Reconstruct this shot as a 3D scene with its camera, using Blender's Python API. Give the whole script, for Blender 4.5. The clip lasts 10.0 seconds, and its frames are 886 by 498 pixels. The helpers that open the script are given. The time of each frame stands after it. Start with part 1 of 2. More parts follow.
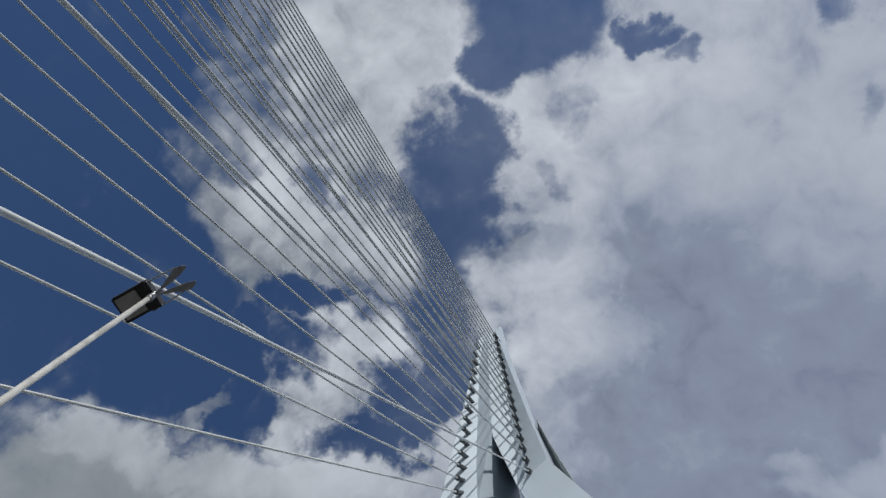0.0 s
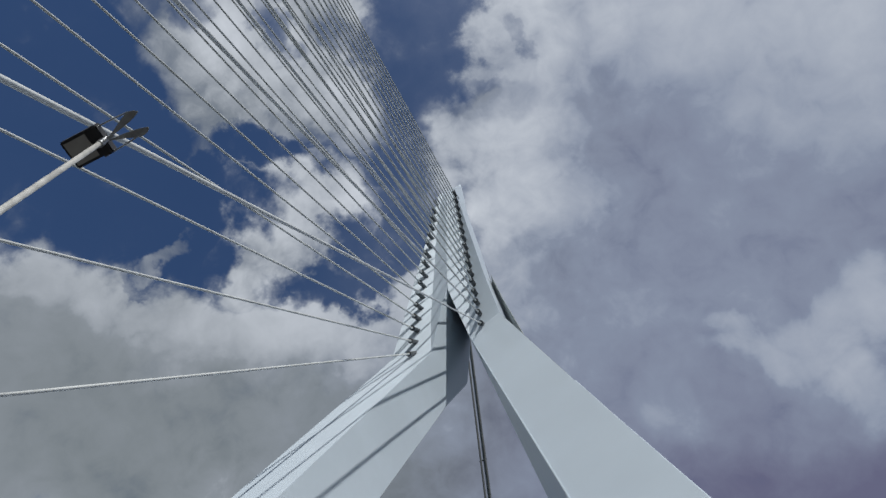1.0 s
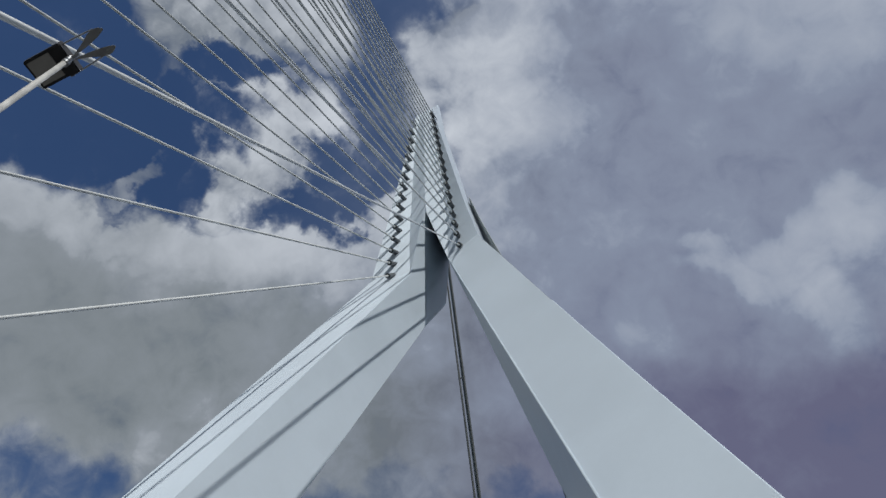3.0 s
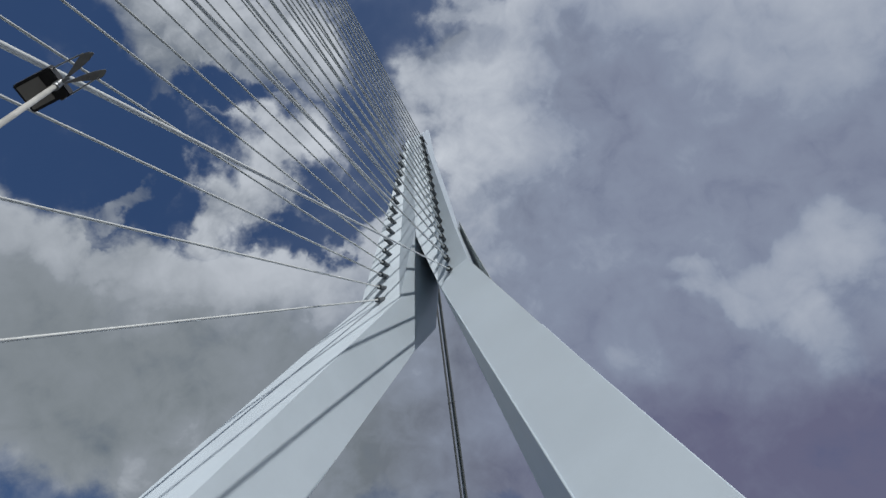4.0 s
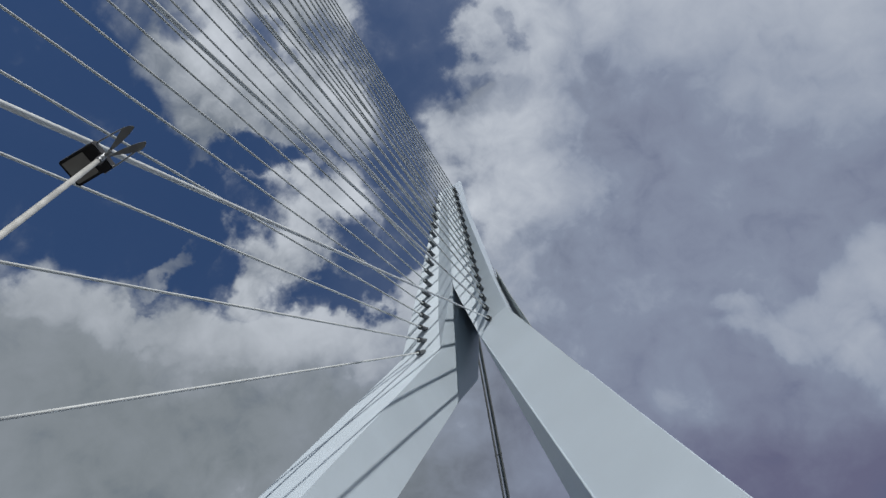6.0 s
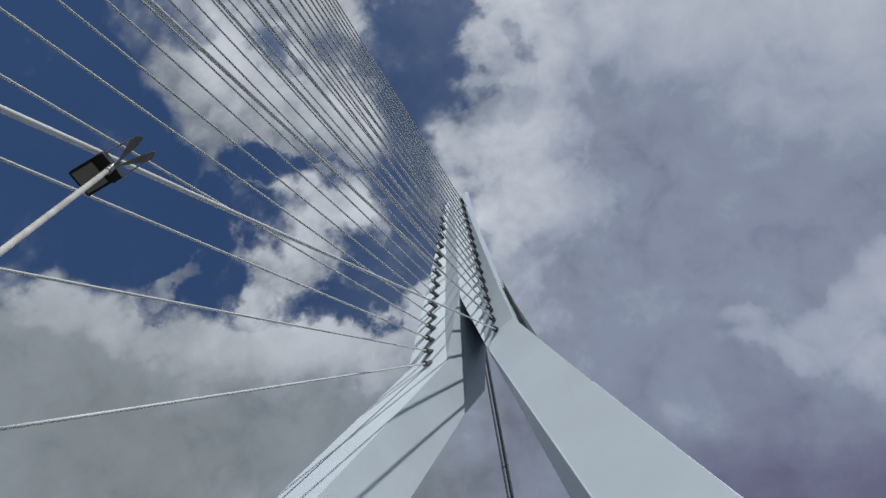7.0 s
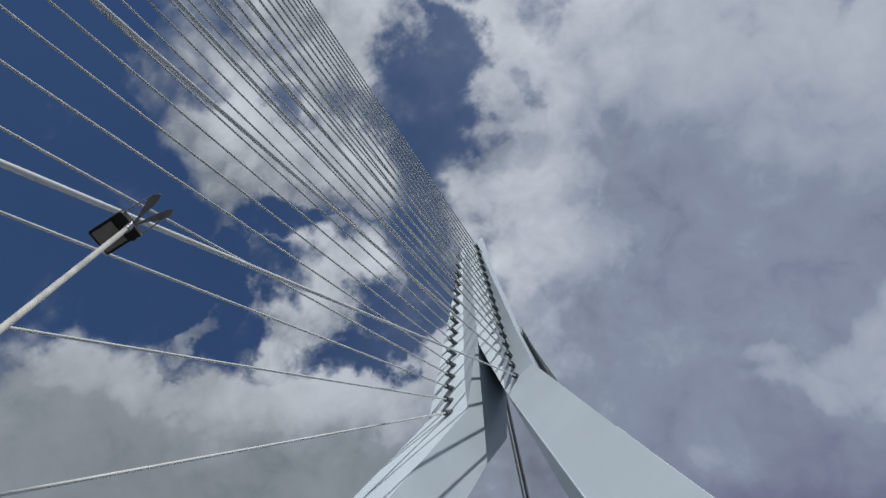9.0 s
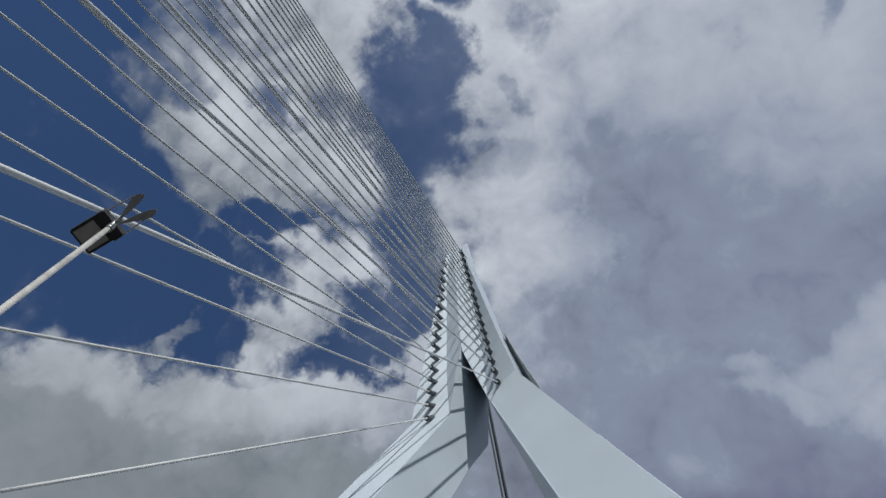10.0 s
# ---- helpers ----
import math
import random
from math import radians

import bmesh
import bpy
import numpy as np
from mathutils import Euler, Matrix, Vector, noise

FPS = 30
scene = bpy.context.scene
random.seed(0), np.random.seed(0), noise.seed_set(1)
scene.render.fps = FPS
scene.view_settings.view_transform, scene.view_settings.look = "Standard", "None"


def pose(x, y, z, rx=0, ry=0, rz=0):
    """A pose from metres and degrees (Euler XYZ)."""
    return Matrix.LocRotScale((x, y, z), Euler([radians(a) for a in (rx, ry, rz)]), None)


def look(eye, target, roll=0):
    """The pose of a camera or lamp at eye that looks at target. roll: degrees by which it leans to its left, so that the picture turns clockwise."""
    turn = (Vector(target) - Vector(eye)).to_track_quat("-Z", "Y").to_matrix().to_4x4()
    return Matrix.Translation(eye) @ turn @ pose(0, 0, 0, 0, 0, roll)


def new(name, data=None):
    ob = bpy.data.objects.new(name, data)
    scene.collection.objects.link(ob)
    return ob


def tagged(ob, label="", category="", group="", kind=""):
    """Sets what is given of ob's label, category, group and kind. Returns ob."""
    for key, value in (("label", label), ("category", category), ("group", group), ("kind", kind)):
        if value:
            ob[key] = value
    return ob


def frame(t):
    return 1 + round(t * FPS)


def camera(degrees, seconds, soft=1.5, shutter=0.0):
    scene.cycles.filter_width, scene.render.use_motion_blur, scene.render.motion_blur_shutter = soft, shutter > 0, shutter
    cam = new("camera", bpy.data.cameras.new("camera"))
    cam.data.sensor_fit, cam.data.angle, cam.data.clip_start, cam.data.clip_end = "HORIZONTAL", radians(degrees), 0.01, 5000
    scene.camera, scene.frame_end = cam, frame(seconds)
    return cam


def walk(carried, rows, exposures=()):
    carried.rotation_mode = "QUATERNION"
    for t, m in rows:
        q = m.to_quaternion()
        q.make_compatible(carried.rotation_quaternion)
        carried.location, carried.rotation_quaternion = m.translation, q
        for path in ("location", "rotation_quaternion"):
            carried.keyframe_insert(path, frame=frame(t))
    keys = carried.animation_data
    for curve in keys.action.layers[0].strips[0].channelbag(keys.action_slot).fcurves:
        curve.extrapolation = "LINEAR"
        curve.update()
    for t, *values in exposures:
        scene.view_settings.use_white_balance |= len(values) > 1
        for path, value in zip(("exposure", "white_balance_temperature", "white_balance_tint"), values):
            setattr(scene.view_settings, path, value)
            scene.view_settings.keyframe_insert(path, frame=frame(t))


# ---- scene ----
FOV = 61.5
EYE = (15.25, -30.47, 1.6)
cam = camera(FOV, 10.0, soft=1.5)


def aim(yaw, pitch, roll):
    """Yaw left of the bridge's axis, pitch over the horizon, roll."""
    y, p = radians(yaw), radians(pitch)
    way = Vector((-math.sin(y) * math.cos(p), math.cos(y) * math.cos(p), math.sin(p)))
    return look(EYE, Vector(EYE) + way * 10, roll)


PATH = [
    (0, 27.25, 74.60, -1.52),
    (0.5, 24.52, 68.91, -4.06),
    (1, 20.63, 63.40, -5.84),
    (1.5, 19.67, 59.92, -5.98),
    (2, 19.24, 59.57, -6.89),
    (2.5, 19.05, 58.39, -7.75),
    (2.7, 18.89, 57.24, -7.82),
    (4, 16.73, 58.96, -9.49),
    (4.5, 15.13, 61.48, -10.29),
    (5, 18.77, 61.59, -8.62),
    (5.5, 19.65, 62.54, -9.18),
    (6, 21.26, 63.23, -8.55),
    (7.5, 23.24, 64.21, -6.42),
    (8, 26.06, 63.62, -4.80),
    (8.5, 25.96, 66.79, -5.03),
    (9, 24.03, 67.88, -7.66),
    (9.5, 21.50, 70.11, -9.07),
    (10, 20.78, 68.11, -9.65),
]
walk(cam, [(t, aim(a, b, c)) for t, a, b, c in PATH])

# ---- world, sun ----
SUN_WAY = Vector((0.586, -0.505, 0.634)).normalized()
sun = new("sun", bpy.data.lights.new("sun", "SUN"))
sun.data.energy, sun.data.angle, sun.data.color = 3.7, radians(0.6), (1.0, 0.97, 0.92)
sun.matrix_world = look((0, 0, 200), Vector((0, 0, 200)) - SUN_WAY)
world = bpy.data.worlds.new("world")
scene.world = world
world.use_nodes = True
wt = world.node_tree
wt.nodes.clear()


def node(tree, kind, **sets):
    n = tree.nodes.new(kind)
    for key, value in sets.items():
        if key == "operation": n.operation = value
        if key == "blend_type": n.blend_type = value
        if key == "data_type": n.data_type = value
        if key == "interpolation_type": n.interpolation_type = value
        if key == "noise_dimensions": n.noise_dimensions = value
    return n


def plug(tree, target, value):
    if isinstance(value, bpy.types.NodeSocket):
        tree.links.new(value, target)
    else:
        target.default_value = value


def maths(tree, op, a, b=0.0, c=0.0):
    n = node(tree, "ShaderNodeMath", operation=op)
    for i, v in enumerate((a, b, c)):
        plug(tree, n.inputs[i], v)
    return n.outputs[0]


def vecs(tree, op, a, b=(0, 0, 0)):
    n = node(tree, "ShaderNodeVectorMath", operation=op)
    plug(tree, n.inputs[0], a)
    plug(tree, n.inputs[1], b)
    return n.outputs["Value"] if op in ("DISTANCE", "LENGTH", "DOT_PRODUCT") else n.outputs["Vector"]


def noised(tree, vector, scale, detail=8.0, rough=0.55, distort=0.0):
    n = node(tree, "ShaderNodeTexNoise", noise_dimensions="3D")
    plug(tree, n.inputs["Vector"], vector)
    for key, v in (("Scale", scale), ("Detail", detail), ("Roughness", rough), ("Distortion", distort)):
        n.inputs[key].default_value = v
    return n.outputs[0], n.outputs[1]


def remap(tree, value, a, b, lo=0.0, hi=1.0, kind="SMOOTHSTEP"):
    n = node(tree, "ShaderNodeMapRange", interpolation_type=kind)
    for i, v in enumerate((value, a, b, lo, hi)):
        plug(tree, n.inputs[i], v)
    return n.outputs[0]


def mixed(tree, fac, a, b, blend="MIX"):
    n = node(tree, "ShaderNodeMix", data_type="RGBA", blend_type=blend)
    plug(tree, n.inputs[0], fac)
    plug(tree, n.inputs[6], a if isinstance(a, bpy.types.NodeSocket) else (*a, 1))
    plug(tree, n.inputs[7], b if isinstance(b, bpy.types.NodeSocket) else (*b, 1))
    return n.outputs[2]


# ---- sky: deep blue, cumulus heaps and a wide grey bank ----
# clouds lie on the plane that touches the sky at SKY_MID: place, radii, turn and strength of each puff
SKY_RIGHT, SKY_UP, SKY_MID = (0.8937, 0.4430, -0.0713), (0.4217, -0.7752, 0.4704), (-0.1531, 0.4505, 0.8796)
BLUE_WEST = [
    (-5.49, 2.44, 1.97, 2.50, 0, 1.00),
    (-4.05, 0.84, 1.97, 1.29, -20, 1.00),
    (-2.00, 0.46, 1.67, 1.29, -15, 1.00),
    (-1.09, 1.45, 0.83, 1.44, 35, 1.00),
    (-6.67, 5.41, 3.45, 2.86, -3, 1.00),
    (-6.27, 1.89, 2.77, 1.65, -1, 1.00),
    (-4.31, 1.06, 2.14, 0.99, -20, 1.00),
    (-4.84, 4.87, 2.01, 2.02, -2, 1.00),
    (-8.68, 3.66, 2.70, 4.53, -2, 1.00),
]
BLUE_EAST = [
    (-0.61, 3.36, 0.68, 0.71, -2, 1.00),
    (-0.25, 3.77, 0.48, 0.59, 19, 1.00),
    (-0.82, 2.83, 0.51, 0.49, 30, 1.00),
    (0.65, 5.72, 1.03, 0.69, -3, 1.00),
    (-0.02, 5.16, 0.37, 0.58, 8, 1.00),
    (0.69, 6.84, 1.35, 1.05, -3, 1.00),
    (2.22, 5.41, 0.36, 0.25, 8, 0.85),
    (2.77, 5.21, 0.29, 0.19, 30, 0.60),
    (5.11, 5.54, 0.35, 0.31, -3, 0.55),
    (-0.66, 2.58, 0.55, 0.61, -1, 0.75),
    (-0.49, 3.12, 0.57, 0.57, 10, 1.00),
]
BLUE_BAYS = [
    (-1.28, 0.35, 0.42, 0.44, -30, 1.00),
    (-1.84, -0.20, 0.45, 0.23, -10, 0.90),
    (-0.90, 1.09, 0.42, 0.65, 29, 0.85),
    (-2.66, 1.47, 0.56, 0.22, -20, 0.90),
    (-3.31, 0.97, 0.72, 0.38, -15, 1.00),
    (-0.70, 1.86, 0.35, 0.75, 34, 0.70),
    (-1.42, 3.43, 0.36, 0.34, 30, 0.60),
    (-2.58, 3.98, 0.43, 0.25, -32, 0.50),
    (-3.34, 4.27, 0.34, 0.40, -2, 0.45),
    (-4.41, 4.94, 0.44, 0.55, -2, 0.50),
    (-3.29, 0.01, 0.30, 0.36, -20, 0.90),
    (-4.32, -0.05, 0.46, 0.09, -18, 0.50),
    (-3.54, 3.47, 0.35, 0.27, -42, 0.60),
    (-2.47, 3.28, 0.47, 0.22, -47, 0.70),
]
THIN = [
    (0.92, 3.95, 0.22, 0.32, 17, 0.36),
    (-0.24, 2.27, 0.27, 0.17, 7, 0.36),
    (0.28, 2.48, 0.35, 0.13, -3, 0.34),
    (0.79, 3.26, 0.11, 0.22, 17, 0.36),
    (5.27, 3.93, 0.19, 0.28, -25, 0.34),
    (-0.09, 4.01, 0.17, 0.33, -4, 0.36),
    (0.16, 3.22, 0.16, 0.24, 27, 0.28),
    (1.23, 4.21, 0.20, 0.20, -4, 0.28),
]
HEAP_HIGH = [
    (-2.54, 2.88, 1.24, 0.69, -20, 1.00),
    (-1.89, 2.45, 0.89, 0.60, -16, 1.00),
    (-3.52, 2.82, 0.76, 0.57, -21, 0.80),
    (-3.00, 2.07, 0.82, 0.44, -16, 0.85),
    (-4.08, 3.77, 0.55, 0.61, -2, 0.45),
    (-3.41, 3.92, 0.78, 0.51, -22, 0.50),
    (-3.64, 5.00, 0.59, 0.84, 19, 0.42),
    (-2.77, 4.61, 0.76, 0.63, -2, 0.38),
    (-4.20, 5.67, 0.53, 0.57, -3, 0.25),
    (-1.72, 1.81, 0.56, 0.35, -26, 0.60),
]
HEAP_TOP = [
    (-1.86, 5.38, 1.19, 1.19, -3, 1.00),
    (-1.01, 4.71, 0.79, 0.75, -2, 1.00),
    (-1.26, 3.98, 0.57, 0.48, 9, 0.95),
    (-0.68, 5.51, 0.46, 0.73, -3, 0.90),
    (-2.09, 4.31, 0.62, 0.62, -2, 0.75),
    (-2.31, 6.72, 1.49, 0.97, -3, 0.60),
    (-1.10, 6.75, 0.95, 0.96, -3, 0.80),
]
HEAP_MID = [
    (-2.38, 0.99, 0.49, 0.34, 0, 0.95),
    (-1.81, 0.80, 0.49, 0.38, 0, 0.90),
    (-2.61, 0.42, 0.49, 0.46, 20, 0.95),
    (-2.76, 0.01, 0.38, 0.46, -0, 0.90),
    (-1.62, 0.42, 0.30, 0.21, 0, 0.60),
    (-4.13, 0.16, 0.24, 0.11, 20, 0.55),
    (-3.45, 1.60, 0.34, 0.27, 0, 0.50),
    (-1.97, 0.65, 0.62, 0.49, -1, 0.90),
    (-2.49, 1.12, 0.39, 0.31, -1, 0.80),
]
HEAP_LOW = [
    (-5.49, -1.55, 2.50, 1.68, -3, 1.00),
    (-4.05, -1.43, 1.52, 1.02, -0, 1.00),
    (-2.76, -1.51, 1.44, 1.14, 0, 1.00),
    (-1.93, -0.90, 0.42, 0.65, 0, 1.00),
    (-2.46, -1.05, 0.57, 0.62, -0, 1.00),
    (-1.02, -1.05, 0.68, 0.83, -10, 1.00),
    (-0.64, -0.30, 0.38, 0.57, 0, 1.00),
    (-2.95, -0.90, 0.34, 0.38, -0, 0.90),
    (-1.47, -0.98, 0.34, 0.46, 0, 0.90),
]
BLUE_LOW = [
    (-5.49, -4.01, 1.07, 0.55, -15, 0.70),
    (-0.24, -4.04, 0.39, 0.36, 1, 0.42),
    (1.19, -4.11, 0.35, 0.24, 1, 0.42),
    (-1.64, -4.77, 3.88, 0.48, 0, 0.60),
]
LIGHT_WEST = [
    (-2.22, 2.79, 0.99, 0.49, -22, 0.26),
    (-1.77, 5.38, 1.10, 0.92, -3, 0.26),
    (-0.93, 4.44, 0.58, 0.61, -2, 0.22),
    (-2.01, 0.88, 0.70, 0.53, -1, 0.28),
    (-2.46, 0.92, 0.53, 0.46, 0, 0.22),
    (-2.76, 0.16, 0.46, 0.53, 0, 0.22),
    (-1.70, -0.68, 0.76, 0.46, -0, 0.34),
    (-2.69, -0.90, 0.91, 0.53, 0, 0.30),
    (-0.71, -0.07, 0.38, 0.53, 0, 0.26),
    (-3.45, -1.13, 0.53, 0.38, -0, 0.20),
    (-5.49, -0.07, 0.68, 0.34, -8, 0.14),
    (-4.36, -0.45, 0.61, 0.30, -15, 0.16),
]
LIGHT_EAST = [
    (0.69, 4.38, 0.88, 0.95, -2, 0.30),
    (1.90, 4.68, 0.87, 0.78, -2, 0.34),
    (-0.04, 4.41, 0.41, 0.44, -2, 0.26),
    (1.05, 3.43, 0.63, 0.75, -2, 0.20),
    (0.37, 1.84, 0.69, 0.62, -1, 0.30),
    (0.94, 0.99, 0.59, 0.52, -1, 0.24),
    (3.21, 5.32, 1.02, 0.80, -3, 0.28),
    (4.70, 4.05, 1.13, 1.34, -2, 0.20),
    (2.76, 3.63, 0.99, 0.83, -2, 0.18),
    (0.16, 2.48, 0.47, 0.40, -1, 0.16),
    (4.90, 2.89, 1.14, 0.83, -0, 0.16),
    (0.58, 1.22, 0.68, 0.61, 0, 0.30),
    (0.12, 1.83, 0.53, 0.46, -0, 0.30),
    (-0.11, 2.36, 0.38, 0.38, -0, 0.22),
]
LIGHT_LOW = [
    (3.60, -0.75, 0.18, 0.26, 40, 0.15),
    (3.95, -1.07, 0.46, 0.18, -12, 0.20),
    (4.48, -0.90, 0.38, 0.23, 30, 0.14),
    (4.98, -0.56, 0.53, 0.23, 35, 0.15),
    (5.74, -0.22, 0.46, 0.30, 20, 0.20),
    (5.36, -1.28, 0.42, 0.21, -45, 0.17),
    (5.77, -1.66, 0.38, 0.27, -40, 0.18),
    (3.08, -2.08, 0.34, 0.21, -40, 0.09),
]
DUSK = [
    (-5.04, -2.12, 1.97, 0.99, 0, 0.17),
    (-3.45, -2.42, 1.52, 0.91, -0, 0.13),
    (2.09, 1.07, 0.83, 1.37, 0, 0.06),
    (1.71, -0.30, 0.91, 0.83, 0, 0.08),
    (5.49, -3.60, 2.35, 1.10, -10, 0.50),
    (0.22, -3.80, 2.32, 0.95, 1, 0.36),
    (-0.49, -2.57, 1.29, 1.29, -0, 0.30),
    (0.42, 2.25, 0.34, 0.14, 0, 0.30),
    (0.73, 0.39, 0.53, 0.17, 5, 0.22),
    (0.61, 2.23, 0.46, 0.20, -1, 0.22),
    (3.55, 2.32, 1.47, 0.78, -1, 0.10),
    (4.52, 0.77, 1.97, 1.14, 0, 0.10),
    (4.67, -2.88, 2.43, 1.14, -0, 0.24),
    (3.54, -1.51, 1.37, 0.68, -0, 0.12),
]


def strongest(puffs, at, soft):
    """The strongest of the puffs at each place (x, y) of the cloud plane, 0 to 1."""
    got = None
    px, py = at
    for x, y, rx, ry, turn, weight in puffs:
        w = radians(turn) if abs(turn) > 4 else 0.0
        far = None
        for r, ax, ay in ((rx, math.cos(w), math.sin(w)), (ry, -math.sin(w), math.cos(w))):
            c = -(x * ax + y * ay) / r
            if w:
                q = maths(wt, "MULTIPLY_ADD", px, ax / r, maths(wt, "MULTIPLY_ADD", py, ay / r, c))
            else:
                q = maths(wt, "MULTIPLY_ADD", px if ax > 0.5 else py, 1 / r, c)
            far = maths(wt, "MULTIPLY", q, q) if far is None else maths(wt, "MULTIPLY_ADD", q, q, far)
        k = remap(wt, far, soft ** 2, (2.0 - soft) ** 2, weight, 0.0)
        got = k if got is None else maths(wt, "MAXIMUM", got, k)
    return got


def centred(value, gain):
    return maths(wt, "MULTIPLY", maths(wt, "SUBTRACT", value, 0.5), gain)


ELEV, AZIM = math.asin(SUN_WAY.z), math.atan2(SUN_WAY.x, SUN_WAY.y)
tc = wt.nodes.new("ShaderNodeTexCoord").outputs["Generated"]
sky = wt.nodes.new("ShaderNodeTexSky")
sky.sky_type, sky.sun_disc = "NISHITA", False
sky.sun_elevation, sky.sun_rotation = ELEV, AZIM
sky.air_density, sky.dust_density, sky.ozone_density = 1.0, 0.3, 2.5
blue = vecs(wt, "MULTIPLY", sky.outputs[0], (0.0415, 0.0545, 0.072))

# the cloud plane, bent by noise so that the puffs get ragged rims
ahead = maths(wt, "MAXIMUM", vecs(wt, "DOT_PRODUCT", tc, SKY_MID), 0.12)
plane = wt.nodes.new("ShaderNodeCombineXYZ")
for i, way in enumerate((SKY_RIGHT, SKY_UP)):
    side = maths(wt, "DIVIDE", vecs(wt, "DOT_PRODUCT", tc, way), ahead)
    plug(wt, plane.inputs[i], maths(wt, "MULTIPLY", side, 10.0))
plane = plane.outputs[0]
_, curl = noised(wt, tc, 7.0, 5, 0.55)
_, fray = noised(wt, tc, 24.0, 8, 0.62)
bent = vecs(wt, "ADD", plane, vecs(wt, "MULTIPLY", vecs(wt, "SUBTRACT", curl, (0.5, 0.5, 0.5)), (1.9, 1.9, 0)))
frayed = vecs(wt, "ADD", bent, vecs(wt, "MULTIPLY", vecs(wt, "SUBTRACT", fray, (0.5, 0.5, 0.5)), (0.75, 0.75, 0)))


def parted(vector):
    n = wt.nodes.new("ShaderNodeSeparateXYZ")
    plug(wt, n.inputs[0], vector)
    return n.outputs[0], n.outputs[1]


flat, smooth_flat = parted(frayed), parted(bent)
billow, _ = noised(wt, tc, 10.0, 8, 0.52, 0.4)
puff, _ = noised(wt, tc, 28.0, 7, 0.58, 0.5)
broad, _ = noised(wt, tc, 3.0, 4, 0.5)

# cover: a bank all over, opened by blue, with heaps in the blue
open_west = strongest(BLUE_WEST, flat, 0.6)
heaps = strongest(HEAP_HIGH + HEAP_TOP + HEAP_MID, flat, 0.18)
low = strongest(HEAP_LOW, flat, 0.8)
holes = maths(wt, "MAXIMUM", strongest(BLUE_EAST, flat, 0.5), strongest(BLUE_BAYS + THIN + BLUE_LOW, flat, 0.3))
solid = maths(wt, "MAXIMUM", maths(wt, "SUBTRACT", 1.0, open_west), maths(wt, "MAXIMUM", heaps, low))
solid = maths(wt, "MINIMUM", solid, maths(wt, "SUBTRACT", 1.0, holes))
field = maths(wt, "ADD", solid, maths(wt, "ADD", centred(billow, 1.0), centred(puff, 0.6)))
haze = remap(wt, smooth_flat[0], -3.0, 0.5, 0.015, 0.13)
cover = remap(wt, field, 0.08, 0.98, haze, 1.0)

# tone: lit heaps, dull undersides, soft mottling in the bank
east = vecs(wt, "DOT_PRODUCT", tc, (0.80, 0.60, 0.0))
calm = maths(wt, "MAXIMUM", remap(wt, east, 0.10, 0.42), maths(wt, "MULTIPLY", low, 0.75))
lively = maths(wt, "SUBTRACT", 1.0, maths(wt, "MULTIPLY", calm, 0.65))
tone = maths(wt, "ADD", 0.46, maths(wt, "ADD", strongest(LIGHT_WEST, flat, 0.1), maths(wt, "ADD", strongest(LIGHT_EAST, smooth_flat, 0.0), strongest(LIGHT_LOW, smooth_flat, 0.1))))
tone = maths(wt, "SUBTRACT", tone, strongest(DUSK, smooth_flat, 0.1))
tone = maths(wt, "ADD", tone, maths(wt, "MULTIPLY", heaps, 0.10))
tone = maths(wt, "ADD", tone, maths(wt, "MULTIPLY", centred(billow, 1.0), lively))
tone = maths(wt, "ADD", tone, maths(wt, "MULTIPLY", centred(puff, 0.5), lively))
tone = maths(wt, "ADD", tone, centred(broad, 0.25))
tone = maths(wt, "ADD", tone, remap(wt, east, -0.1, 0.25, 0.0, 0.05))
shade = mixed(wt, remap(wt, east, 0.0, 0.45), (0.163, 0.19, 0.205), (0.128, 0.132, 0.215))
middle = mixed(wt, remap(wt, east, -0.15, 0.35), (0.262, 0.293, 0.332), (0.244, 0.286, 0.380))
body = mixed(wt, remap(wt, tone, 0.05, 0.5, kind="LINEAR"), shade, middle)
body = mixed(wt, remap(wt, tone, 0.45, 1.0, kind="LINEAR"), body, (0.56, 0.60, 0.66))
seen = mixed(wt, cover, blue, body)
bg = wt.nodes.new("ShaderNodeBackground")
wt.links.new(seen, bg.inputs[0])
bg.inputs[1].default_value = 1.0
out = wt.nodes.new("ShaderNodeOutputWorld")
wt.links.new(bg.outputs[0], out.inputs[0])


# ---- materials ----
def material(name):
    m = bpy.data.materials.new(name)
    m.use_nodes = True
    return m, m.node_tree, m.node_tree.nodes["Principled BSDF"]


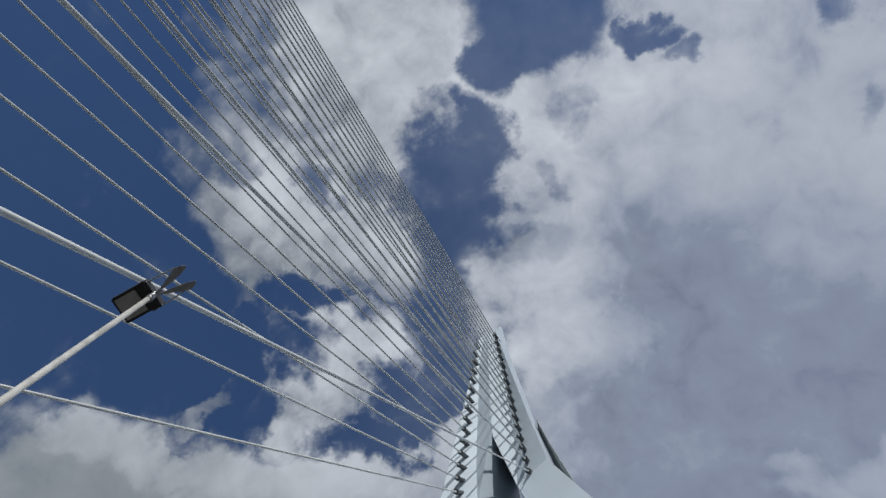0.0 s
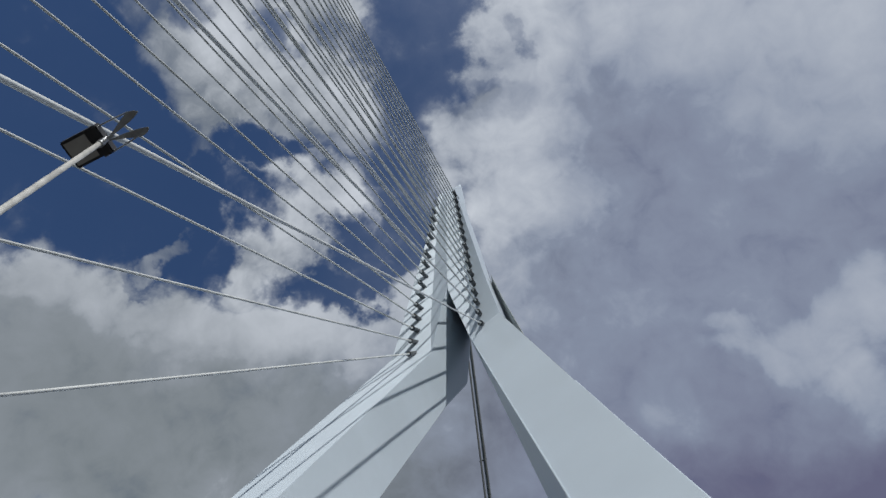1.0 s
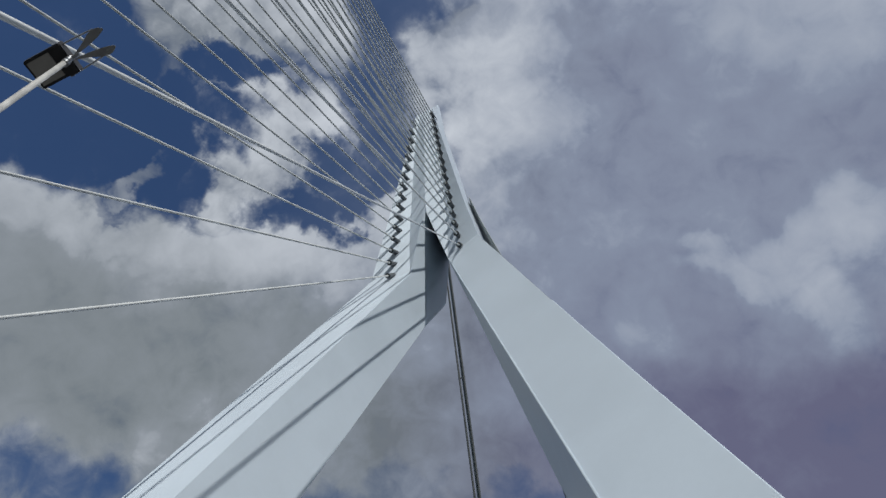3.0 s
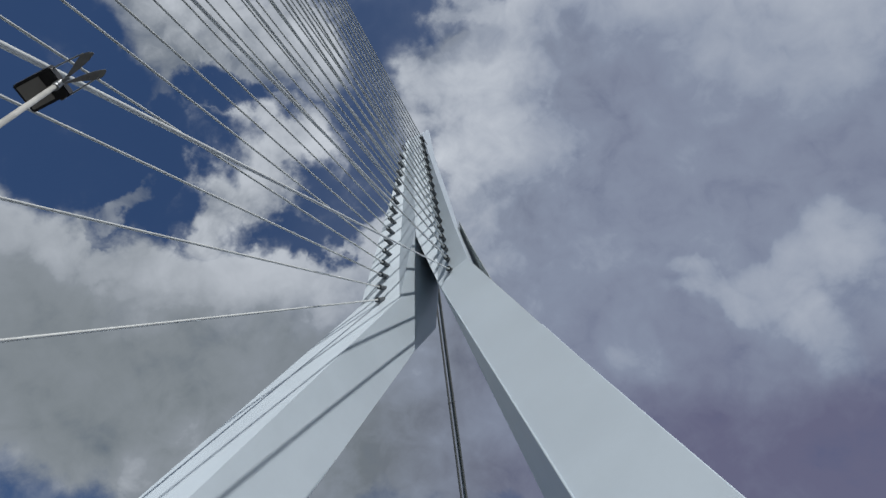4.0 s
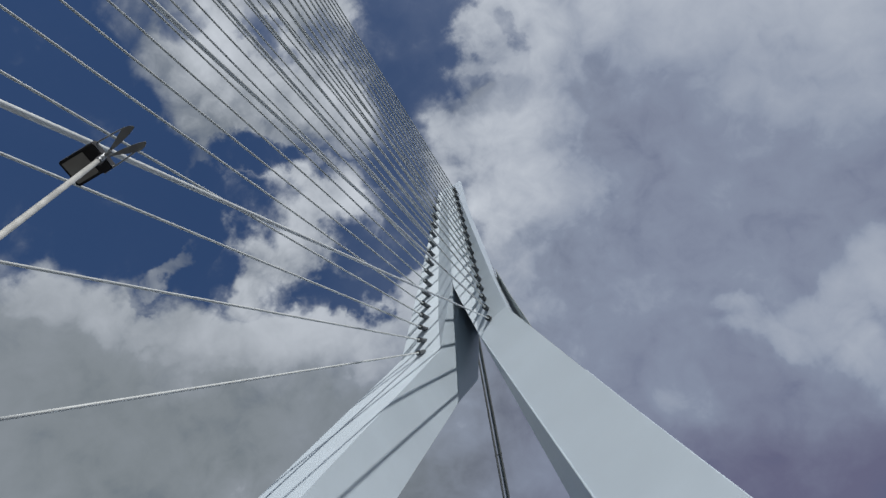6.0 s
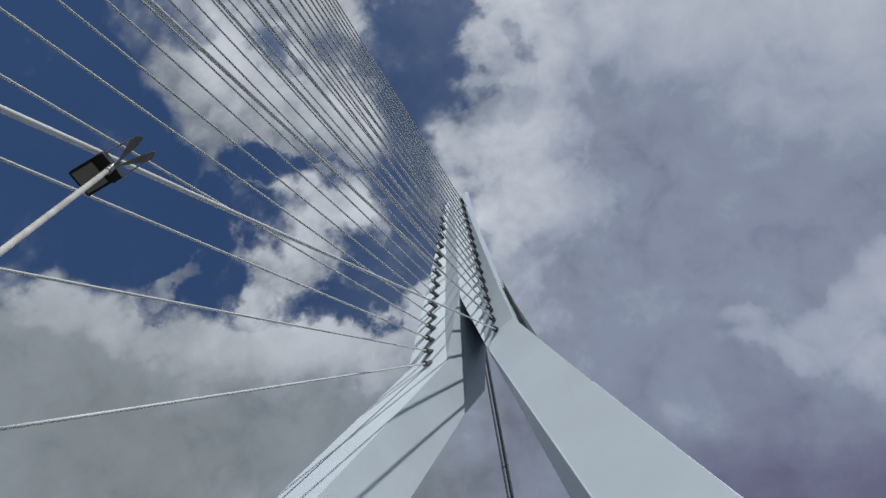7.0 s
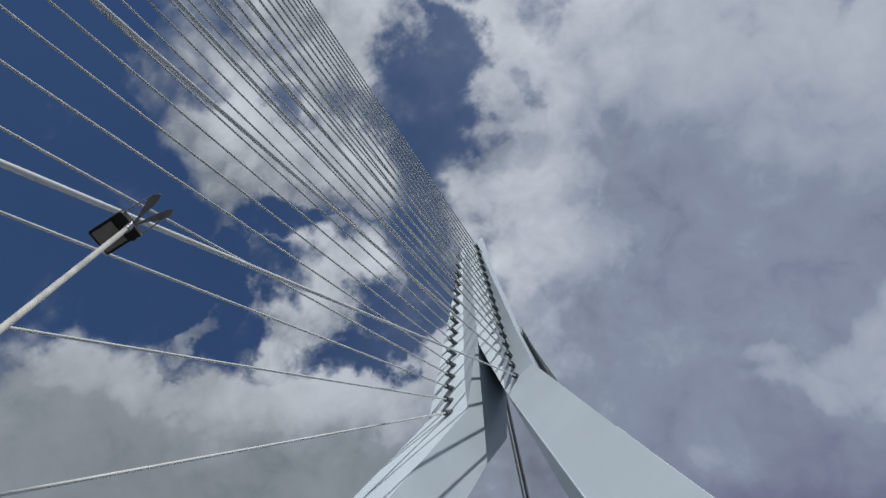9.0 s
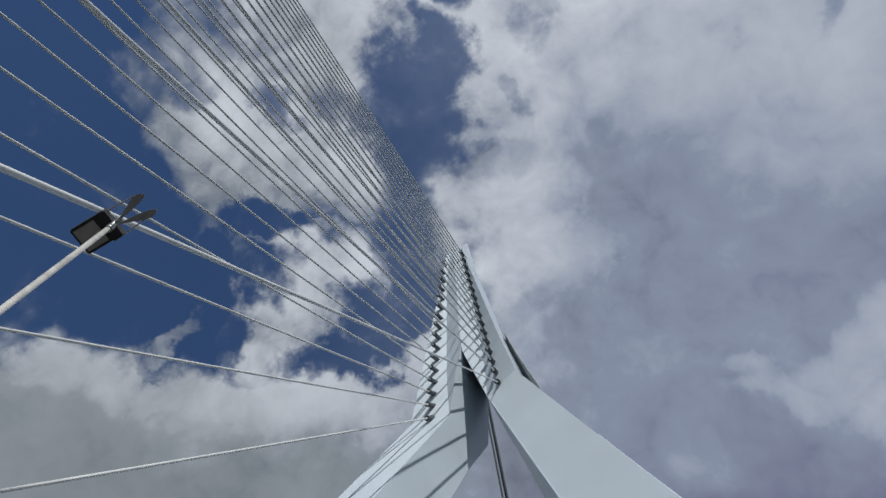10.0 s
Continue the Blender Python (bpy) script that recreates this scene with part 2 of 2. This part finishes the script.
def painted(name, colour, rough, stain=0.12, scale=0.35, metal=0.0, bump=0.02):
    """Paint or metal with wide stains, fine grain and a little relief."""
    m, t, b = material(name)
    co = t.nodes.new("ShaderNodeTexCoord").outputs["Object"]
    wide, _ = noised(t, co, scale, 5, 0.6)
    fine, _ = noised(t, co, scale * 30, 6, 0.6)
    dark = tuple(c * (1 - stain) for c in colour)
    lite = tuple(min(1, c * (1 + stain * 0.4)) for c in colour)
    base = mixed(t, remap(t, wide, 0.35, 0.65), dark, lite)
    base = mixed(t, remap(t, fine, 0.3, 0.75, 0, 0.25), base, dark)
    t.links.new(base, b.inputs["Base Color"])
    t.links.new(remap(t, wide, 0.3, 0.7, rough * 0.85, rough * 1.15), b.inputs["Roughness"])
    b.inputs["Metallic"].default_value = metal
    if not bump:
        return m
    bp = t.nodes.new("ShaderNodeBump")
    bp.inputs["Strength"].default_value, bp.inputs["Distance"].default_value = 0.3, bump
    t.links.new(fine, bp.inputs["Height"])
    t.links.new(bp.outputs[0], b.inputs["Normal"])
    return m


PAINT = painted("pale_blue_paint", (0.485, 0.562, 0.632), 0.36, 0.05, 0.12, bump=0.003)
SHEATH = painted("cable_sheath", (0.58, 0.61, 0.61), 0.27, 0.12, 0.3, bump=0.0)
SHEATH.node_tree.nodes["Principled BSDF"].inputs["Specular IOR Level"].default_value = 1.0
REAR = painted("grey_rear_steel", (0.24, 0.265, 0.27), 0.7, 0.2, 0.8, bump=0.004)
# near-black base colour carries the shade on the backstays
BACKSTAY = painted("shaded_backstay_sheath", (0.035, 0.045, 0.05), 0.8, 0.15, 0.4, bump=0.0)
STAYPIPE = painted("stay_pipe_paint", (0.20, 0.26, 0.28), 0.6, 0.12, 0.4, bump=0.0)
PIPE = painted("anchor_pipe_steel", (0.065, 0.075, 0.085), 0.6, 0.25, 2.0, bump=0.002)
GALV = painted("galvanised_pole", (0.40, 0.405, 0.39), 0.45, 0.22, 5.0, 0.0, 0.001)
BLACK = painted("black_housing", (0.018, 0.018, 0.02), 0.45, 0.3, 9.0, 0.0, 0.001)
REFLECT = painted("brushed_reflector", (0.30, 0.31, 0.32), 0.32, 0.15, 8.0, 0.8, 0.0008)
STEEL = painted("bracket_steel", (0.40, 0.42, 0.44), 0.35, 0.2, 8.0, 0.9, 0.0008)
GLASS = painted("floodlight_glass", (0.33, 0.32, 0.30), 0.12, 0.1, 4.0, 0.0, 0.0)
ASPHALT = painted("asphalt", (0.055, 0.055, 0.057), 0.9, 0.3, 0.8, bump=0.01)
PAVING = painted("footpath_coating", (0.075, 0.075, 0.074), 0.85, 0.2, 1.2, bump=0.008)
CONCRETE = painted("concrete", (0.34, 0.33, 0.31), 0.85, 0.2, 0.6, bump=0.01)


def watery():
    m, t, b = material("river_water")
    co = t.nodes.new("ShaderNodeTexCoord").outputs["Object"]
    wave, _ = noised(t, co, 0.6, 6, 0.6)
    wide, _ = noised(t, co, 0.02, 3, 0.5)
    t.links.new(mixed(t, wide, (0.03, 0.045, 0.05), (0.05, 0.06, 0.055)), b.inputs["Base Color"])
    b.inputs["Roughness"].default_value = 0.12
    bp = t.nodes.new("ShaderNodeBump")
    bp.inputs["Strength"].default_value, bp.inputs["Distance"].default_value = 0.5, 0.15
    t.links.new(wave, bp.inputs["Height"])
    t.links.new(bp.outputs[0], b.inputs["Normal"])
    return m


WATER = watery()


# ---- building helpers ----
def part(name, bm, mat, parent=None, label="", smooth=False):
    me = bpy.data.meshes.new(name)
    bmesh.ops.recalc_face_normals(bm, faces=bm.faces)
    if smooth:
        for f in bm.faces:
            f.smooth = True
    bm.to_mesh(me)
    bm.free()
    me.materials.append(mat)
    ob = new(name, me)
    ob.parent = parent
    if label:
        ob["label"] = label
    return ob


def empty(name, at=(0, 0, 0)):
    ob = new(name)
    ob.location = at
    bpy.context.view_layer.update()
    return ob


def box(bm, size, m=Matrix()):
    return bmesh.ops.create_cube(bm, size=1, matrix=m @ Matrix.Diagonal((*size, 1)))["verts"]


def loft(bm, rings):
    """A closed skin over rings of equal length, with end faces."""
    vs = [[bm.verts.new(p) for p in ring] for ring in rings]
    n = len(vs[0])
    for a, b in zip(vs, vs[1:]):
        for i in range(n):
            bm.faces.new((a[i], a[(i + 1) % n], b[(i + 1) % n], b[i]))
    bm.faces.new(vs[0])
    bm.faces.new(list(reversed(vs[-1])))
    return bm


def tube(bm, a, b, r, r2=None, sides=10):
    a, b = Vector(a), Vector(b)
    d = b - a
    m = Matrix.Translation((a + b) / 2) @ d.to_track_quat("Z", "Y").to_matrix().to_4x4()
    bmesh.ops.create_cone(bm, segments=sides, radius1=r, radius2=r if r2 is None else r2, depth=d.length, cap_ends=True, matrix=m)


def lerp(stops, z):
    """Straight runs between (z, value) stops."""
    for (za, va), (zb, vb) in zip(stops, stops[1:]):
        if z <= zb or (zb, vb) == stops[-1]:
            k = (z - za) / (zb - za)
            return va + (vb - va) * k


# ---- setting: river, bridge deck, pier ----
bm = bmesh.new()
bmesh.ops.create_grid(bm, x_segments=2, y_segments=2, size=4000, matrix=Matrix.Translation((0, 0, -13)))
tagged(part("water", bm, WATER), "grey-green river water with small ripples", "water", kind="structure")


def slab(name, xs, ys, z0, z1, mat, label, category):
    bm = bmesh.new()
    box(bm, (xs[1] - xs[0], ys[1] - ys[0], z1 - z0), Matrix.Translation(((xs[0] + xs[1]) / 2, (ys[0] + ys[1]) / 2, (z0 + z1) / 2)))
    return tagged(part(name, bm, mat), label, category, kind="structure")


slab("road", (-9.0, 9.0), (-290, 130), -2.2, -0.12, ASPHALT, "dark asphalt carriageway of the bridge deck", "road")
for s in (-1, 1):
    xs = sorted((s * 9.004, s * 17.3))
    slab("pavement", xs, (-290, -24.5), -1.2, 0.0, PAVING, "grey coated footpath on the bridge deck's edge", "pavement")
    slab("pavement", sorted((s * 9.004, s * 13.4)), (-24.496, -3), -1.2, 0.0, PAVING, "grey coated footpath passing inside the pylon's leg", "pavement")
    slab("pavement", xs, (-2.996, 130), -1.2, 0.0, PAVING, "grey coated footpath on the bridge deck's edge", "pavement")
slab("pier", (-26, 26), (-32, -4), -14, -4.5, CONCRETE, "grey concrete pier in the river under the pylon", "pier")

# ---- pylon ----
KNEE = 65.0


def front(z):
    """y of the mast's front at height z."""
    return 8.44 + 0.114 * (z - 64.8)


def leg_ring(z, s):
    d = KNEE - z
    ridge = (2.15 + 0.2135 * d, 9.3 - 0.434 * d)
    wide = 3.85 - 0.0085 * d + 0.009 * max(0.0, d - 40)
    outer = (ridge[0] + wide, ridge[1] - 0.27 * wide)
    inner = (1.84 + 0.1957 * d, 14.93 - 0.4083 * d)
    back_out = (outer[0] + 0.003 * d, outer[1] + 3.2 + 0.035 * d)
    back_in = (inner[0] + 0.9, inner[1] + 0.5)
    return [(s * x, y, z) for x, y in (ridge, outer, back_out, back_in, inner)]


def mast_ring(z, s):
    f = front(z) + lerp([(60, 0), (117.6, 0.0), (133, 4.1), (140, 4.1)], z)
    low = leg_ring(z, 1)
    ridge_x = lerp([(65, 2.15), (73, 0.80), (77.5, 0.05), (80, 0.0), (140, 0.0)], z)
    crease_x = lerp([(65, 2.16), (73, 2.38), (85, 2.18), (107, 1.68), (118, 0.8), (133, 0.5)], z)
    outer_x = lerp([(65, 6.0), (75, 5.0), (84, 4.23), (94, 3.37), (110, 2.05), (117.6, 1.5), (133, 0.9)], z)
    stay_x = lerp([(65, 3.9), (113, 1.68), (133, 0.7)], z)
    ease = lerp([(65, 0.315), (74, 0.1), (140, 0.0)], z)
    tilt = 0.30
    bulge = lerp([(60, 0), (65, 0), (74, 0.7), (90, 0.7), (117, 0.15), (133, 0.05)], z)
    level = f + ease + tilt * (stay_x - crease_x)
    ridge = (ridge_x, level - 0.4 * bulge)
    crease = (max(crease_x, ridge_x + 0.01), level + 0.6 * bulge - 0.002)
    outer = (outer_x, f + ease - tilt * (outer_x - stay_x))
    g = front(z)
    back = (outer_x + 0.05, g + lerp([(65, 3.6), (75, 2.6), (84, 3.2), (94, 4.3), (110, 4.8), (133, 4.7)], z))
    rear = (lerp([(61.3, 3.5), (68.5, 1.8), (80, 1.2), (133, 0.5)], z), lerp([(61.3, 13.9), (68.5, 17.3), (77, 17.0), (90, 17.2), (133, 21.0)], z))
    deep = (lerp([(61.3, 2.57), (76.5, 0.03), (79, 0.0), (140, 0.0)], z), lerp([(61.3, 13.43), (68.5, 17.0), (77, 16.6), (90, 17.0), (133, 20.9)], z))
    fold = (lerp([(61.3, 2.56), (76.5, 0.02), (79, 0.0), (140, 0.0)], z), lerp([(61.3, 13.42), (76.5, 11.35), (84, 11.12), (95, 12.15), (110, 14.0), (133, 20.5)], z))
    if z < KNEE:
        ridge, outer = low[0][:2], low[1][:2]
        crease = (ridge[0] + 0.01, ridge[1] - 0.003)
        back = low[2][:2]
    return [(s * x, y, z) for x, y in (ridge, crease, outer, back, rear, deep, fold)]


pylon = tagged(empty("pylon", (0, 0, 0)), "tall pale blue steel bridge pylon with two bent legs", "bridge pylon")
for s in (-1, 1):
    bm = loft(bmesh.new(), [leg_ring(-5 + 66.3 * i / 26, s) for i in range(27)])
    long = [e for e in bm.edges if abs(e.verts[0].co.z - e.verts[1].co.z) > 1]
    bmesh.ops.bevel(bm, geom=long, offset=0.06, segments=2, affect="EDGES")
    part("leg", bm, PAINT, pylon)
    bm = loft(bmesh.new(), [mast_ring(z, s) for z in (61.3, 63.2, KNEE, 68.5, 71, 74, 77, 79, 84, 90, 97, 104, 110, 114, 117.6, 122, 127, 133)])
    for e in bm.edges:
        e.smooth = abs(e.verts[0].co.z - e.verts[1].co.z) < 0.01 and e.verts[0].co.z > KNEE + 1
    part("mast_half", bm, PAINT, pylon, smooth=True)

# proud lip along the inner front edge of the leg by the footpath
for s in (1,):
    rings = []
    for z in (-4.9, 15, 35, 50, 60, 64.9):
        ring = leg_ring(z, s)
        at, side = Vector(ring[0]), (Vector(ring[1]) - Vector(ring[0])).normalized()
        out = Vector((side.y, -side.x, 0)) * (1 if s > 0 else -1)
        rings.append([at + side * a + out * b for a, b in ((-0.015, -0.1), (0.04, -0.1), (0.04, 0.06), (-0.015, 0.06))])
    part("edge_lip", loft(bmesh.new(), rings), PAINT, pylon)

# thin rail along the outer edge of each leg
for s in (-1, 1):
    bm = bmesh.new()
    run = [Vector(leg_ring(z, s)[1]) + Vector((s * 0.09, 0.25, 0)) for z in (34, 27, 20, 13, 5, -4)]
    for p, q in zip(run, run[1:]):
        tube(bm, p, q, 0.034, sides=8)
    for i in range(17):
        j = min(int(i * 5 / 16), 4)
        p = run[j].lerp(run[j + 1], i * 5 / 16 - j)
        tube(bm, p, p + Vector((-s * 0.14, 0.06, 0)), 0.02, sides=6)
    part("edge_rail", bm, PAINT, pylon, "thin pale blue edge rail")

# dark plate behind each side of the mast, above the knee
for s in (-1, 1):
    bm = bmesh.new()
    plate = [(5.0, 12.0, 80.1), (5.95, 11.3, 72.5), (7.4, 10.3, 62.9), (6.6, 12.2, 63.7), (5.4, 14.0, 70.5), (4.5, 13.8, 80.0)]
    loft(bm, [[(s * (x + e), y + e, z) for x, y, z in plate] for e in (0.0, 0.04)])
    part("rear_plate", bm, REAR, pylon, "dark grey steel rear plate")

# ---- stay cables and their anchor boxes ----
def anchor(k, s):
    u = k / 15
    v = u - 0.232 * u * (1 - u)
    return Vector((s * (3.905 - 2.222 * v), 8.437 + 5.458 * v, 64.814 + 47.824 * v))


def landing(k, s):
    return Vector((s * 9.476, -(40.996 + 14.569 * k), 0.0))


def strand(bm, a, b, r, sides=10, sag=0.0):
    """A round cable from a to b in short runs, hanging by sag metres at its middle."""
    runs = max(8, int((b - a).length / 1.8))
    d = (b - a).normalized()
    u = d.cross(Vector((0, 0, 1))).normalized()
    v = u.cross(d)
    rings = []
    for i in range(runs + 1):
        k = i / runs
        c = a.lerp(b, k) - Vector((0, 0, 4 * sag * k * (1 - k)))
        rings.append([c + (u * math.cos(w) + v * math.sin(w)) * r for w in (2 * math.pi * j / sides for j in range(sides))])
    return loft(bm, rings)


for s in (-1, 1):
    for k in range(16):
        a, b = anchor(k, s), landing(k, s)
        way = (b - a).normalized()
        cable = tagged(empty("stay_cable"), "pale grey sheathed steel stay cable running from mast to deck", "bridge cable", group="stay cables")
        part("sheath", strand(bmesh.new(), a, b, 0.062 if s > 0 and k == 0 else 0.084 + 0.0006 * k), SHEATH, cable, smooth=True)
        bm = bmesh.new()
        tube(bm, b - way * 1.6, b + way * 0.3, 0.13, sides=12)
        part("deck_socket", bm, GALV, cable, "galvanised steel deck socket")
        # anchor pipe: a thick dark tube out of the mast's face, with a pale flange and collar
        bm = bmesh.new()
        tube(bm, a - way * 0.9, a + way * 1.0, 0.27, 0.24, 14)
        holder = part("anchor_pipe", bm, PIPE, pylon, "dark steel anchor pipe")
        bm = bmesh.new()
        tube(bm, a + way * 0.96, a + way * 1.04, 0.285, 0.285, 14)
        part("rim", bm, PIPE, holder)
        bm = bmesh.new()
        tube(bm, a + way * 1.03, a + way * 1.6, 0.12, 0.09, 12)
        part("collar", bm, SHEATH, holder, "pale cable collar")

# backstays: on each side two cables coloured dark for their shade, with a pale stay pipe between, held by clamps
for s in (-1, 1):
    dark = [(Vector((s * top, 19.0, 117.5)), Vector((s * foot, 34.0, 0.0))) for top, foot in ((1.36, 7.16), (0.80, 6.60))]
    for a, b in dark:
        c = tagged(empty("backstay"), "backstay cable running down behind the pylon, its shade put into a dark grey colour", "bridge cable", group="backstays")
        part("sheath", strand(bmesh.new(), a, b, 0.115), BACKSTAY, c, smooth=True)
    a, b = (dark[0][0] + dark[1][0]) / 2, (dark[0][1] + dark[1][1]) / 2
    c = tagged(empty("stay_pipe"), "pale grey stay pipe between two dark backstays", "bridge cable", group="stay pipes")
    part("pipe", strand(bmesh.new(), a + Vector((0, 0.35, 0)), b + Vector((0, 0.35, 0)), 0.13, 12), STAYPIPE, c, smooth=True)
    for k in (0.2, 0.44, 0.68, 0.9):
        bm = bmesh.new()
        p, q = dark[0][0].lerp(dark[0][1], k), dark[1][0].lerp(dark[1][1], k)
        reach = (p - q).normalized() * 0.16
        tube(bm, p + reach, q - reach, 0.07, sides=10)
        part("clamp", bm, PIPE, c, "dark steel clamp")

# ---- street lamp on the deck's edge ----
LAMP_TOP = Vector((11.280, -29.652, 9.236))
LAMP_FOOT = Vector((11.232, -30.142, 0.0))
lamp = tagged(empty("street_lamp", LAMP_FOOT), "pale grey pole lamp with a black floodlight and two curved fins", "street lamp")


def lamp_part(name, bm, mat, label="", parent=None, smooth=False):
    bmesh.ops.transform(bm, matrix=Matrix.Translation(-LAMP_FOOT), verts=bm.verts)
    return part(name, bm, mat, parent or lamp, label, smooth)


bm = bmesh.new()
tube(bm, LAMP_FOOT + Vector((0, 0, 0.35)), LAMP_TOP, 0.038, 0.027, 24)
lamp_part("pole", bm, GALV, smooth=True)
bm = bmesh.new()
tube(bm, LAMP_FOOT, LAMP_FOOT + Vector((0, 0, 0.4)), 0.11, 0.1, 20)
tube(bm, LAMP_FOOT, LAMP_FOOT + Vector((0, 0, 0.03)), 0.2, 0.2, 20)
lamp_part("base_flange", bm, GALV)
# local frame of the head: x towards the footpath, y along the deck, z up
HEAD = Matrix.Translation(LAMP_TOP)


def at_head(bm):
    bmesh.ops.transform(bm, matrix=HEAD, verts=bm.verts)
    return bm


def bevelled(size, m, w=0.01):
    bm = bmesh.new()
    box(bm, size, m)
    bmesh.ops.bevel(bm, geom=bm.edges[:], offset=w, segments=2, affect="EDGES")
    return bm


housing = lamp_part("housing", at_head(bevelled((0.42, 0.32, 0.10), Matrix.Translation((-0.225, -0.02, 0.075)), 0.012)), BLACK, "black floodlight housing")
lamp_part("glass", at_head(bevelled((0.27, 0.26, 0.012), Matrix.Translation((-0.268, -0.02, 0.022)), 0.003)), GLASS, "grey floodlight glass", housing)
lamp_part("gear_box", at_head(bevelled((0.13, 0.33, 0.12), Matrix.Translation((-0.035, -0.015, 0.06)), 0.012)), BLACK, "black gear box", housing)
bm = bmesh.new()
tube(bm, (0, 0, -0.10), (0, 0, 0.06), 0.04, 0.04, 20)
tube(bm, (-0.12, 0, 0.03), (0.12, 0, 0.05), 0.022, 0.018, 12)
lamp_part("bracket", at_head(bm), STEEL, "steel pole-top bracket")
for s in (-1, 1):
    bm = bmesh.new()
    rings = []
    for i in range(13):
        k = i / 12
        x = 0.04 + 0.39 * k
        y = 0.012 + s * (0.012 + 0.08 * k ** 1.3)
        z = 0.05 + 0.12 * k
        w = 0.008 + 0.085 * k ** 1.5 * (1 - k ** 3.5)
        y += s * w * 0.7
        rings.append([(x, y - w, z), (x, y + w, z), (x, y + w, z + 0.008), (x, y - w, z + 0.008)])
    loft(bm, rings)
    fin = lamp_part("fin", at_head(bm), REFLECT, "brushed metal curved fin")
    bm = bmesh.new()
    pts = [Vector((-0.08 + 0.43 * k, 0.0 + s * (0.148 - 0.02 * k ** 2.2), 0.045 + 0.105 * k)) for k in (i / 10 for i in range(11))]
    for p, q in zip(pts, pts[1:]):
        tube(bm, p, q, 0.009, sides=8)
    lamp_part("rod", at_head(bm), STEEL, "thin steel rod", fin)
    lamp_part("clip", at_head(bevelled((0.05, 0.022, 0.03), Matrix.Translation(pts[0]), 0.004)), STEEL, "small bright steel clip", fin)
